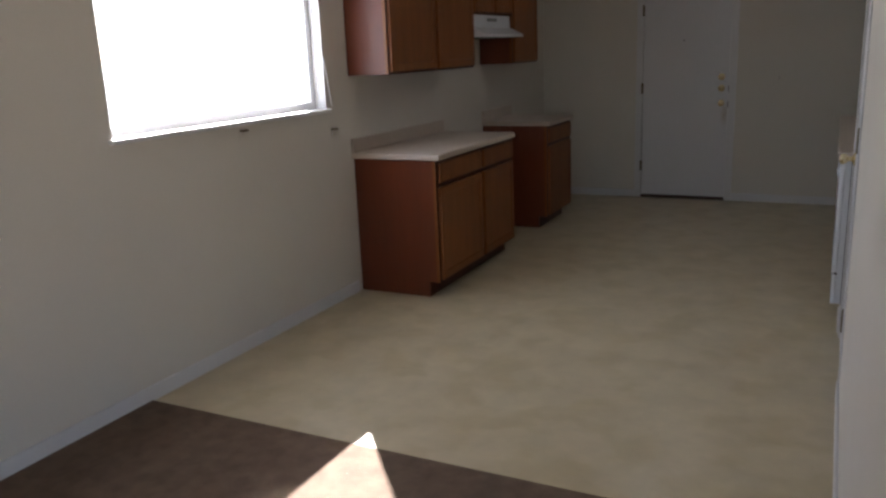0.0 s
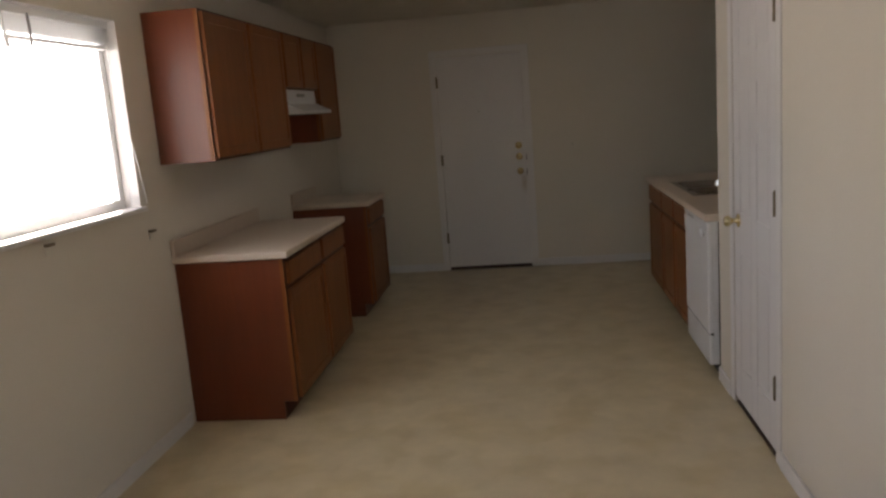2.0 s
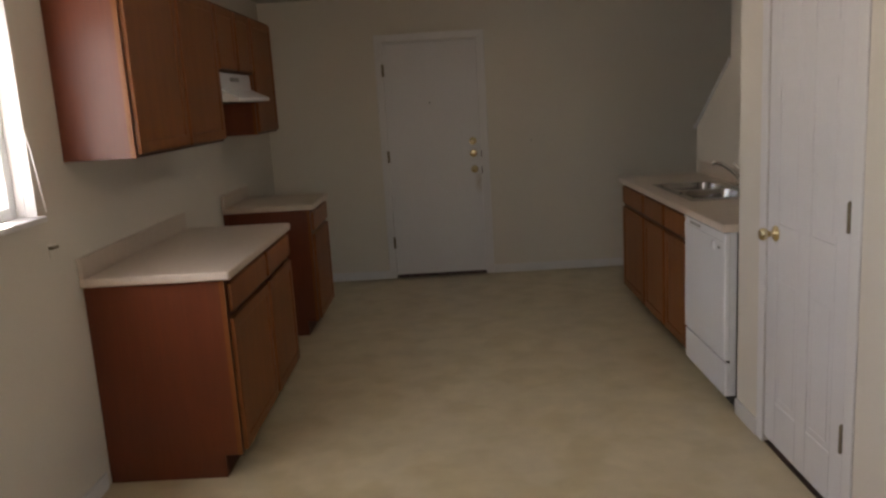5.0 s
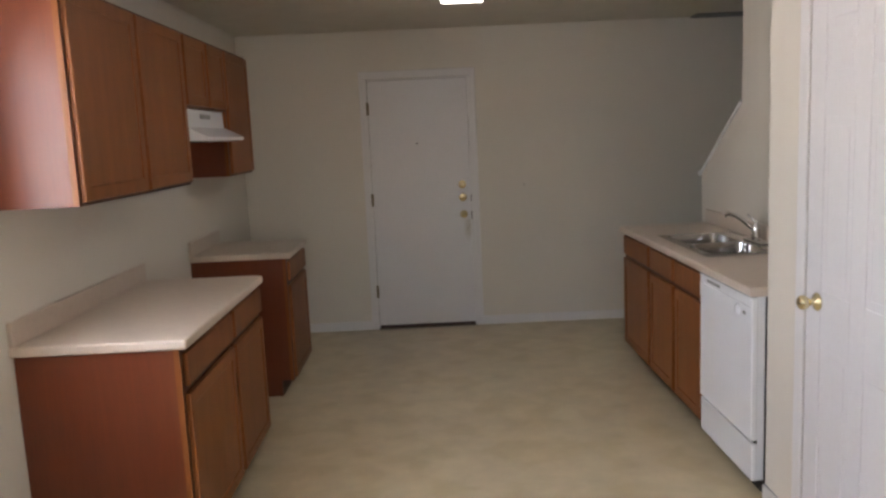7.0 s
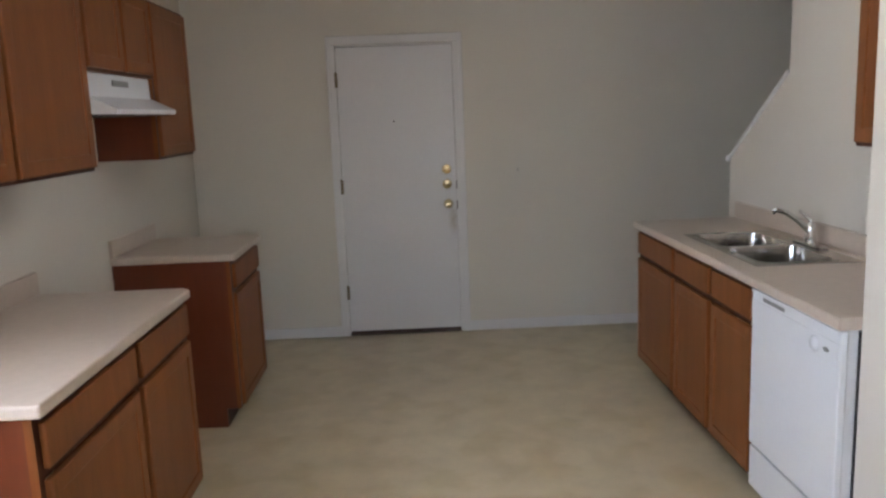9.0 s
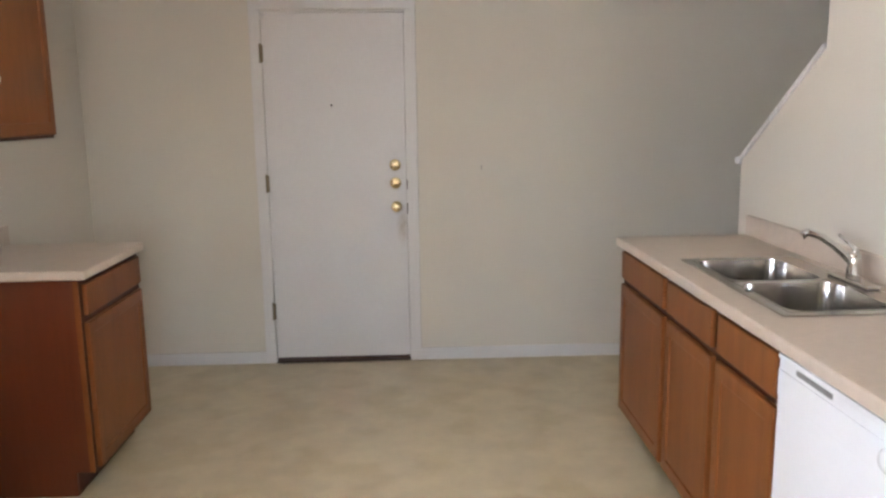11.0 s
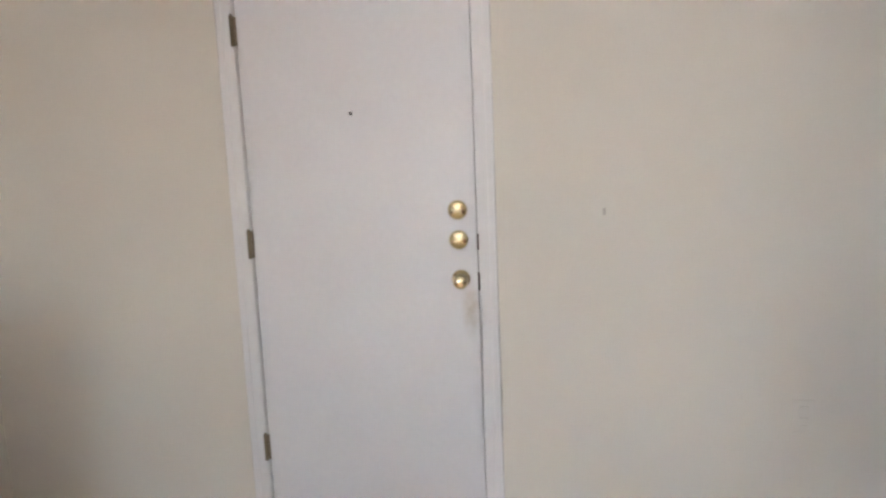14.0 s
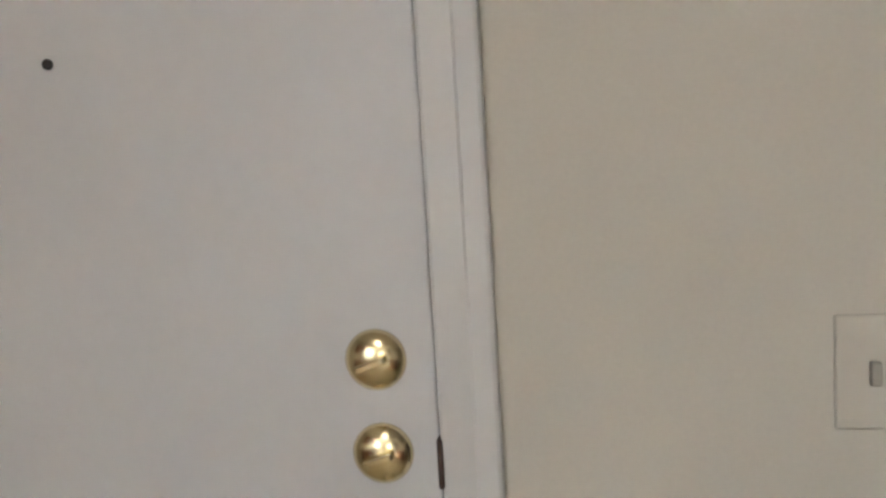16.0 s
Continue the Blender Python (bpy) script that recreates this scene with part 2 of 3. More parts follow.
T = XL - 0.16
bm = lattice(bmesh.new(), (YB, WY0, WY1, 0.0), (0, WZ0, WZ1, ZC), {(1, 1)}, "x", T, XL)
setting("wall_west", bm, WALL, "beige painted wall with the window opening", "wall")
bm = lattice(bmesh.new(), (T, DX0, DX1, 5.2), (0, DZ, ZC), {(1, 0)}, "y", 0.0, 0.14)
setting("wall_north", bm, WALL, "beige painted wall with the back door", "wall")

# sink wall with the stair cut-out
bm = bmesh.new()
prism(bm, [(-0.97, 0), (-0.97, 1.235), (-1.665, 1.69), (-1.665, ZC), (YPC, ZC), (YPC, 0)], "x", XR, XR + 0.115)
setting("wall_east", bm, WALL, "beige half wall rising along the stairs", "wall")
# pantry closet walls
bm = lattice(bmesh.new(), (-7.0, PY0, PY1, YPC), (0, PZ, ZC), {(1, 0)}, "x", XP, XP + 0.115)
setting("wall_pantry", bm, WALL, "beige painted pantry wall", "wall")
setting("wall_pantry_end", B(XP + 0.115, XR + 0.115, YPC - 0.115, YPC, 0, ZC), WALL, "beige painted end wall of the pantry", "wall")
# unseen wall, added so that the gap under the pantry door stays dark
setting("wall_pantry_blocker", B(XR, XR + 0.115, -6.885, YPC - 0.115, 0, ZC), WALL, "unseen plain wall added to keep light out of the pantry", "wall")
setting("wall_hall", B(XP + 0.115, 5.2, -7.0, -6.885, 0, ZC), WALL, "plain beige wall of the living room", "wall")
# unseen opening in this wall, added behind the east fill lamp
bm = lattice(bmesh.new(), (YB - 0.2, -10.1, -8.1, 0.14), (0, 0.5, 2.1, ZC), {(1, 1)}, "x", 5.2, 5.35)
setting("wall_far_east", bm, WALL, "plain beige wall closing the stairwell", "wall")
# another unseen opening, added behind the south fill lamp
bm = lattice(bmesh.new(), (T, 1.9, 4.1, 5.2), (0, 0.5, 2.1, ZC), {(1, 1)}, "y", YB - 0.15, YB)
setting("wall_south", bm, WALL, "plain beige wall of the living room", "wall")


# ---- trim ----
def skirting(name, x0, x1, y0, y1):
    bm = B(x0, x1, y0, y1, 0.0, 0.075, bev=0.004)
    setting(name, bm, WHITE, "white painted low baseboard", "baseboard")


skirting("baseboard_west", XL, XL + 0.012, YB, -3.73)
skirting("baseboard_west_corner", XL, XL + 0.012, -0.985, -0.014)
skirting("baseboard_north_left", XL, DX0 - 0.05, -0.012, 0.0)
skirting("baseboard_north_right", DX1 + 0.062, 5.2, -0.012, 0.0)
skirting("baseboard_pantry", XP - 0.012, XP, PY1 + 0.065, YPC)
skirting("baseboard_hall", XP - 0.012, XP, -7.0, PY0 - 0.062)


def casing(name, pieces, label):
    e = tagged(new(name), label, "door trim", kind="structure")
    for n, a in pieces:
        part(n, B(*a, bev=0.005), WHITE, e)


W = 0.062
casing("trim_back_door", [
    ("casing_leg", (DX0 - 0.05, DX0 + 0.0115, -0.014, 0.0, 0.0, DZ + 0.002)),
    ("casing_leg", (DX1 - 0.004, DX1 + W, -0.014, 0.0, 0.0, DZ + 0.002)),
    ("casing_head", (DX0 - 0.05, DX1 + W, -0.014, 0.0, DZ + 0.002, DZ + 0.06)),
    ("casing_bead", (DX0 - 0.05, DX0 - 0.024, -0.0158, -0.004, 0.0, DZ + 0.06)),
    ("casing_bead", (DX1 + 0.032, DX1 + W, -0.0158, -0.004, 0.0, DZ + 0.06)),
    ("jamb", (DX0, DX0 + 0.012, 0.0, 0.13, 0.0, DZ)),
    ("jamb", (DX1 - 0.004, DX1, 0.0, 0.13, 0.0, DZ)),
    ("jamb_head", (DX0, DX1, 0.0, 0.13, DZ - 0.012, DZ)),
    # stops added behind the leaf to keep outside light out of its gaps
    ("stop", (DX0 + 0.012, DX0 + 0.035, 0.048, 0.13, 0.0, DZ - 0.012)),
    ("stop", (DX1 - 0.035, DX1 - 0.004, 0.048, 0.13, 0.0, DZ - 0.012)),
    ("stop", (DX0 + 0.035, DX1 - 0.035, 0.048, 0.13, DZ - 0.04, DZ - 0.012))], "white painted narrow casing round the back door")
casing("trim_pantry_door", [
    ("casing_leg", (XP - 0.006, XP, PY0 - W, PY0 + 0.004, 0.0, PZ + 0.002)),
    ("casing_leg", (XP - 0.006, XP, PY1 - 0.004, PY1 + 0.065, 0.0, PZ + 0.002)),
    ("casing_head", (XP - 0.006, XP, PY0 - W, PY1 + 0.065, PZ + 0.002, PZ + 0.06)),
    ("stop", (XP + 0.041, XP + 0.075, PY0 + 0.0005, PY0 + 0.03, 0.0, PZ)),
    ("stop", (XP + 0.041, XP + 0.075, PY1 - 0.03, PY1 - 0.0005, 0.0, PZ)),
    ("stop", (XP + 0.041, XP + 0.075, PY0 + 0.03, PY1 - 0.03, PZ - 0.03, PZ - 0.0005))], "white painted narrow casing round the pantry door")

# sloped cap on the stair half wall
bm = bmesh.new()
sl = (1.69 - 1.235) / (-1.665 + 0.97)
prism(bm, [(-0.925, 1.222), (-0.925, 1.250), (-0.975, 1.258), (-1.664, 1.258 + sl * (-1.664 + 0.975)), (-1.664, 1.239 + sl * (-1.664 + 0.975)), (-0.975, 1.239), (-0.975, 1.222)], "x", XR - 0.012, XR + 0.127)
setting("trim_stair_cap", bm, WHITE, "white painted sloping cap on the stair half wall", "trim")


# ---- doors ----
def hinge(parent, x, y, z, axis):
    bm = bmesh.new()
    lathe(bm, [(0.0065, -0.05), (0.0075, -0.048), (0.0075, 0.048), (0.0065, 0.05), (0.003, 0.056)], pose(x, y, z), 14)
    if axis == "x":
        box(bm, x - 0.004, x + 0.014, y + 0.004, y + 0.0075, z - 0.048, z + 0.048)
    else:
        box(bm, x + 0.004, x + 0.0075, y - 0.004, y + 0.014, z - 0.048, z + 0.048)
    return part("hinge", bm, HINGE, parent, "dull worn metal hinge")


def rose_knob(parent, m, name="knob", r=0.027):
    k = part(name, lathe(bmesh.new(), [(0.032, 0.0), (0.033, 0.004), (0.028, 0.009), (0.014, 0.012), (0.011, 0.026), (0.016, 0.034), (r - 0.003, 0.042), (r, 0.052), (r - 0.003, 0.062), (0.018, 0.068), (0.006, 0.070)], m), BRASS, parent, "polished brass round knob")
    return k


def deadbolt(parent, m):
    d = part("deadbolt", lathe(bmesh.new(), [(0.034, 0.0), (0.034, 0.004), (0.031, 0.009), (0.025, 0.0135), (0.016, 0.0165), (0.004, 0.018)], m), BRASS, parent, "polished brass deadbolt rose")
    b = bmesh.new()
    box(b, -0.017, 0.017, -0.0045, 0.0045, 0.012, 0.032, bev=0.002)
    bmesh.ops.transform(b, matrix=m @ pose(0, 0, 0, 0, 0, 20), verts=b.verts)
    part("thumb_turn", b, BRASS, d)
    return d


door = thing("door_1", (1.307, 0.02, 0), "closed white painted flush back door with brass locks", "door")
tagged(door, kind="structure")
# unseen block added to stop daylight leaking in under the leaf
setting("trim_light_block", B(DX0 + 0.036, DX1 - 0.036, 0.048, 0.12, 0.0, 0.05), BLACK, "unseen dark block added behind the foot of the back door", "trim")
part("leaf", B(DX0 + 0.015, DX1 - 0.007, 0.004, 0.046, 0.03, DZ - 0.016, bev=0.003), DOORP, door)
part("door_sweep", B(DX0 + 0.015, DX1 - 0.007, 0.001, 0.046, 0.008, 0.029, bev=0.002), BRONZE, door, "dark brown rubber door sweep")
for z in (1.81, 1.079, 0.321):
    hinge(door, DX0 + 0.008, -0.0175, z, "x")
rose_knob(door, pose(1.646, 0.004, 0.932, 90))
deadbolt(door, pose(1.642, 0.004, 1.176, 90))
deadbolt(door, pose(1.643, 0.004, 1.071, 90))
part("peephole", lathe(bmesh.new(), [(0.0062, 0.0), (0.0062, 0.003), (0.004, 0.004), (0.003, 0.001)], pose(1.288, 0.004, 1.520, 90)), BLACK, door, "small dark peephole")
part("strike_plate", B(DX1 - 0.0085, DX1 - 0.0015, -0.0165, 0.004, 0.892, 0.955, bev=0.002), BRONZE, door, "dark worn metal strike plate")
part("strike_plate", B(DX1 - 0.0075, DX1 - 0.0015, -0.0165, 0.004, 1.037, 1.092, bev=0.002), BRONZE, door, "dark worn metal strike plate")
setting("trim_threshold", B(DX0 + 0.002, DX1 - 0.002, -0.012, 0.047, 0.0, 0.007, bev=0.002), BRONZE, "dark brown metal door threshold", "threshold")

pantry = thing("door_2", (XP, (PY0 + PY1) / 2, 0), "closed white moulded pantry door with a brass knob", "door")
tagged(pantry, kind="structure")
part("leaf", B(XP + 0.0048, XP + 0.040, PY0 + 0.0012, PY1 - 0.0012, 0.034, PZ - 0.004, bev=0.003), DOORP, pantry)
# dark strip laid on the floor as the shade in the gap under the leaf
setting("trim_pantry_gap_shade", B(XP + 0.004, XP + 0.11, PY0 + 0.001, PY1 - 0.001, 0.0, 0.006, bev=0.002), BRONZE, "dark brown strip standing in for shade under the pantry door", "threshold")
ST, MID = 0.105, 0.09
cw = (PY1 - PY0 - 0.008 - 2 * ST - MID) / 2
for i in range(2):
    y0 = PY0 + 0.004 + ST + i * (cw + MID)
    for z0, z1 in ((0.22, 0.78), (0.98, 1.58), (1.70, 1.90)):
        b = bmesh.new()
        box(b, XP + 0.0028, XP + 0.006, y0 + 0.03, y0 + cw - 0.03, z0 + 0.03, z1 - 0.03, bev=0.003)
        part("panel", b, DOORP, pantry)
# flush stiles and rails round the raised panels
rails = [(PY0 + 0.004, PY0 + 0.004 + ST, 0.034, PZ - 0.004), (PY1 - 0.004 - ST, PY1 - 0.004, 0.034, PZ - 0.004), (PY0 + 0.004 + ST + cw, PY0 + 0.004 + ST + cw + MID, 0.034, PZ - 0.004)]
for y0, y1, z0, z1 in rails:
    part("stile", B(XP + 0.002, XP + 0.0048, y0, y1, z0, z1, bev=0.003), DOORP, pantry)
for z0, z1 in ((0.034, 0.22), (0.78, 0.98), (1.58, 1.70), (1.90, PZ - 0.004)):
    for i in range(2):
        y0 = PY0 + 0.004 + ST + i * (cw + MID)
        part("rail", B(XP + 0.002, XP + 0.0048, y0, y0 + cw, z0, z1, bev=0.003), DOORP, pantry)
rose_knob(pantry, pose(XP + 0.002, PY1 - 0.09, 0.938, 0, -90))
for z in (1.845, 1.09, 0.317):
    hinge(pantry, XP - 0.006, PY0 + 0.013, z, "y")
part("door_stop", tube(bmesh.new(), [(XP - 0.006, PY0 + 0.004, 1.903), (XP - 0.03, PY0 + 0.03, 1.903), (XP - 0.045, PY0 + 0.05, 1.903)], 0.005), HINGE, pantry, "dull metal hinge-pin door stop")


# ---- window ----
win = thing("window_1", (XL - 0.08, (WY0 + WY1) / 2, WZ0), "white vinyl window with pale blinds, glaring daylight behind", "window")
tagged(win, kind="structure")
xo = XL - 0.125
for a in ((xo, xo + 0.05, WY0, WY0 + 0.045, WZ0, WZ1), (xo, xo + 0.05, WY1 - 0.045, WY1, WZ0, WZ1), (xo, xo + 0.05, WY0 + 0.045, WY1 - 0.045, WZ1 - 0.045, WZ1), (xo, xo + 0.05, WY0 + 0.045, WY1 - 0.045, WZ0, WZ0 + 0.045)):
    part("window_frame", B(*a, bev=0.004), VINYLW, win)
for y0, y1 in ((WY0 + 0.045, WY1 - 0.045),):
    p = part("pane", B(xo + 0.02, xo + 0.024, y0, y1, WZ0 + 0.045, WZ1 - 0.045), GLASS, win)
    p.visible_shadow = False
for a in ((WY0, WY0 + 0.005, WZ0 + 0.002, WZ1), (WY1 - 0.005, WY1, WZ0 + 0.002, WZ1), (WY0 + 0.005, WY1 - 0.005, WZ1 - 0.0015, WZ1)):
    part("jamb_liner", B(XL - 0.074, XL + 0.002, *a), WHITE, win)
part("window_sill", B(XL - 0.079, XL + 0.028, WY0 - 0.02, WY1 + 0.02, WZ0 - 0.022, WZ0 + 0.001, bev=0.006), WHITE, win)


# ---- cabinets ----
class Side:
    """Boxes by depth from a wall face: d towards the room, y along the wall."""

    def __init__(self, x, s):
        self.x, self.s = x, s

    def box(self, d0, d1, y0, y1, z0, z1, bev=0.0, bm=None):
        xa, xb = sorted((self.x + self.s * d0, self.x + self.s * d1))
        return box(bm or bmesh.new(), xa, xb, y0, y1, z0, z1, bev)


L, R = Side(XL, 1), Side(XR, -1)


def cabinet_front(sd, parent, name, d, y0, y1, z0, z1):
    """A framed door or drawer front with a sunk panel."""
    if z1 - z0 < 0.2:
        return part(name, sd.box(d, d + 0.019, y0, y1, z0, z1, bev=0.006), OAK, parent)
    f = 0.052
    xa, xb = sorted((sd.x + sd.s * d, sd.x + sd.s * (d + 0.019)))
    b = lattice(bmesh.new(), (y0, y0 + f, y1 - f, y1), (z0, z0 + f, z1 - f, z1), {(1, 1)}, "x", xa, xb)
    front = sd.x + sd.s * (d + 0.019)
    soften(b, 0.005, lambda e: all(abs(v.co.x - front) < 1e-5 for v in e.verts))
    ob = part(name, b, OAK, parent)
    part("panel", sd.box(d + 0.002, d + 0.0135, y0 + f - 0.002, y1 - f + 0.002, z0 + f - 0.002, z1 - f + 0.002), OAK, ob)
    return ob


def base_cabinet(sd, y0, y1, cols, depth, label):
    e = thing("base_cabinet", (sd.x + sd.s * depth / 2, (y0 + y1) / 2, 0), label, "cabinet", "kitchen base cabinets")
    H, K = 0.872, 0.10
    xs = sorted((sd.x + sd.s * 0.004, sd.x + sd.s * (depth - 0.02)))
    for ya, yb in ((y0, y0 + 0.016), (y1 - 0.016, y1)):
        b = bmesh.new()
        pts = [(sd.x + sd.s * 0.004, 0.001), (sd.x + sd.s * (depth - 0.075), 0.001), (sd.x + sd.s * (depth - 0.075), K), (sd.x + sd.s * (depth - 0.019), K), (sd.x + sd.s * (depth - 0.019), H), (sd.x + sd.s * 0.004, H)]
        prism(b, pts, "y", ya, yb)
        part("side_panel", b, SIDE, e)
    part("toe_kick", sd.box(depth - 0.09, depth - 0.076, y0 + 0.016, y1 - 0.016, 0.001, K), OAK_SHADE, e)
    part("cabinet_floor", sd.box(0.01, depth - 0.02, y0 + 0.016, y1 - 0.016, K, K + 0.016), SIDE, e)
    n = len(cols) - 1
    ys = [y0, y0 + 0.03] + [v for c in cols[1:-1] for v in (c - 0.019, c + 0.019)] + [y1 - 0.03, y1]
    zs = [K, K + 0.035, 0.703, 0.731, H - 0.03, H]
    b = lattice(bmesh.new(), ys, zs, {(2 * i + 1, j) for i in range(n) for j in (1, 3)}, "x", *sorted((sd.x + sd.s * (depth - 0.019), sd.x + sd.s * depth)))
    part("face_frame", b, OAK_SHADE, e)
    part("end_stile", sd.box(depth - 0.021, depth + 0.0005, y0 - 0.002, y0 + 0.001, K, H), OAK, e)
    for a, c in zip(cols, cols[1:]):
        cabinet_front(sd, e, "drawer_front", depth + 0.001, a + 0.021, c - 0.021, 0.730, H - 0.020)
        cabinet_front(sd, e, "door", depth + 0.001, a + 0.021, c - 0.021, K + 0.014, 0.702)
    return e


def countertop(sd, y0, y1, d, label, hole=None, clip=0.0):
    e = thing("countertop", (sd.x + sd.s * d / 2, (y0 + y1) / 2, 0.874), label, "countertop")
    Z0, Z1 = 0.874, 0.911
    b = bmesh.new()
    if hole:
        h0, h1, g0, g1 = hole
        xs = sorted(sd.x + sd.s * p for p in (0.002, h0, h1, d))
        lattice(b, xs, (y0, g0, g1, y1), {(1, 1)}, "z", Z0, Z1)
        edge = [e for e in b.edges if all(abs(x.co.x - (sd.x + sd.s * d)) < 1e-5 for x in e.verts) and abs(e.verts[0].co.z - e.verts[1].co.z) < 1e-5]
        bmesh.ops.bevel(b, geom=edge, offset=0.007, segments=3, affect="EDGES", profile=0.5)
    else:
        f = sd.x + sd.s * d
        prism(b, [(sd.x + sd.s * 0.002, y0), (f, y0), (f, y1 - clip), (f - sd.s * clip, y1), (sd.x + sd.s * 0.002, y1)] if clip else
              [(sd.x + sd.s * 0.002, y0), (f, y0), (f, y1), (sd.x + sd.s * 0.002, y1)], "z", Z0, Z1)
        soften(b, 0.008, lambda e: max(abs(v.co.x - sd.x) for v in e.verts) > 0.01)
    part("slab", b, LAM, e)
    part("backsplash", sd.box(0.002, 0.022, y0, y1, Z1 - 0.001, 1.0, bev=0.004), LAM, e)
    return e


base_cabinet(L, -3.688, -2.425, (-3.688, -3.01, -2.425), 0.585, "reddish-brown wooden base cabinet with two drawers and doors")
countertop(L, -3.710, -2.412, 0.618, "pinkish-beige laminate countertop with a backsplash beside the range gap", clip=0.03)
base_cabinet(L, -1.625, -0.990, (-1.625, -0.990), 0.585, "narrow reddish-brown base cabinet with one drawer and door")
countertop(L, -1.640, -0.978, 0.618, "short pinkish-beige laminate countertop with a backsplash")

RD = 0.570
base_cabinet(R, -2.666, -1.105, (-2.666, -2.22, -1.735, -1.105), RD, "brown wooden sink base cabinet with three drawers and doors")
SY0, SY1, SD0, SD1 = -2.505, -1.665, 0.075, 0.51
countertop(R, YPC + 0.001, -1.10, 0.610, "beige laminate countertop holding the steel sink", hole=(SD0 + 0.012, SD1 - 0.012, SY0 + 0.012, SY1 - 0.012))


def upper_cabinet(sd, y0, y1, cols, z0, z1, depth, label):
    e = thing("wall_cabinet", (sd.x + sd.s * depth / 2, (y0 + y1) / 2, z0), label, "cabinet", "kitchen wall cabinets")
    for ya, yb in ((y0, y0 + 0.014), (y1 - 0.014, y1)):
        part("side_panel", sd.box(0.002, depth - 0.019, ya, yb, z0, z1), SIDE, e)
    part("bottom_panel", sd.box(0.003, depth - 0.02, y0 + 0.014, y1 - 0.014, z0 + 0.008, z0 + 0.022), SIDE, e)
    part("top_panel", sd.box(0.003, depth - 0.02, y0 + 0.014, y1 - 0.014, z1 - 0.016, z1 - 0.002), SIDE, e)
    ys = [y0, y0 + 0.03] + [v for c in cols[1:-1] for v in (c - 0.019, c + 0.019)] + [y1 - 0.03, y1]
    zs = [z0, z0 + 0.03, z1 - 0.03, z1]
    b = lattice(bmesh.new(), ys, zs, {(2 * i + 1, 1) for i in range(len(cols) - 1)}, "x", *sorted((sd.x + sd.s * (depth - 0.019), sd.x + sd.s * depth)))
    part("face_frame", b, OAK_SHADE, e)
    if sd.s > 0:
        part("end_stile", sd.box(depth - 0.021, depth + 0.0005, y0 - 0.002, y0 + 0.001, z0, z1), OAK, e)
    for a, c in zip(cols, cols[1:]):
        cabinet_front(sd, e, "door", depth + 0.001, a + 0.016, c - 0.016, z0 + 0.014, z1 - 0.014)
    return e


UZ0, UZ1, UD = 1.390, 2.142, 0.295
upper_cabinet(L, -3.688, -2.425, (-3.688, -3.045, -2.425), UZ0, UZ1, UD, "reddish-brown wooden wall cabinet with two framed doors")
upper_cabinet(L, -2.42, -1.645, (-2.42, -2.02, -1.645), 1.772, UZ1, UD, "short brown wall cabinet above the range hood")
upper_cabinet(L, -1.64, -1.045, (-1.64, -1.045), UZ0, UZ1, UD, "narrow brown wall cabinet beside the range hood")
upper_cabinet(R, YPC + 0.003, -2.79, (YPC + 0.003, -2.79), UZ0, UZ1, UD, "brown wooden wall cabinet beside the pantry")

# ---- range hood ----
hood = thing("range_hood", (XL + 0.2, -2.04, 1.64), "white enamelled range hood under the short wall cabinet", "range hood")
b = bmesh.new()
prism(b, [(XL + 0.004, 1.676), (XL + 0.285, 1.676), (XL + 0.28, 1.770), (XL + 0.004, 1.770)], "y", -2.412, -1.652)
part("housing", b, ENAMEL, hood)
b = bmesh.new()
prism(b, [(XL + 0.004, 1.614), (XL + 0.395, 1.602), (XL + 0.40, 1.622), (XL + 0.29, 1.676), (XL + 0.004, 1.676)], "y", -2.412, -1.652)
part("visor", b, ENAMEL, hood)
# black sheet under the visor puts the underside's shade into colour
part("underside_shade", B(XL + 0.03, XL + 0.37, -2.39, -1.68, 1.598, 1.608), BLACK, hood, "black sheet standing in for shade underneath")
part("control_strip", B(XL + 0.279, XL + 0.287, -2.12, -1.94, 1.722, 1.746), GREYP, hood, "grey switch strip")

# ---- dishwasher ----
dw = thing("dishwasher", (3.0, -2.95, 0), "white built-in dishwasher with a dark pocket handle", "dishwasher")
D0, D1 = YPC + 0.010, -2.672
part("body", R.box(0.05, RD, D0 + 0.006, D1 - 0.002, 0.08, 0.870), ENAMEL, dw)
# black strip put in as the shade of the seam below the door
part("seam_shade", R.box(RD - 0.001, RD + 0.010, D0 + 0.003, D1 - 0.003, 0.240, 0.262), BLACK, dw, "black strip standing in for shade in the door seam")
dwdoor = part("door", R.box(RD, RD + 0.026, D0, D1, 0.257, 0.868, bev=0.005), ENAMEL, dw)
part("control_fascia", R.box(RD + 0.0255, RD + 0.0285, D0 + 0.004, D1 - 0.004, 0.756, 0.826, bev=0.001), ENAMEL, dwdoor)
part("top_lip", R.box(RD + 0.0255, RD + 0.031, D0 + 0.004, D1 - 0.004, 0.855, 0.868, bev=0.002), ENAMEL, dwdoor)
part("handle_recess", R.box(RD + 0.0255, RD + 0.0275, -2.93, -2.765, 0.836, 0.850, bev=0.0008), GREYP, dwdoor, "dark grey pocket handle")
part("dial", lathe(bmesh.new(), [(0.026, 0), (0.026, 0.003), (0.021, 0.004), (0.019, 0.009), (0.004, 0.010)], pose(XR - RD - 0.0285, -3.145, 0.791, 0, -90)), ENAMEL, dwdoor, "white round dial")
b = bmesh.new()
lathe(b, [(0.013, 0), (0.013, 0.0015), (0.011, 0.0025)], pose(0, 0, 0, 0, -90), 20)
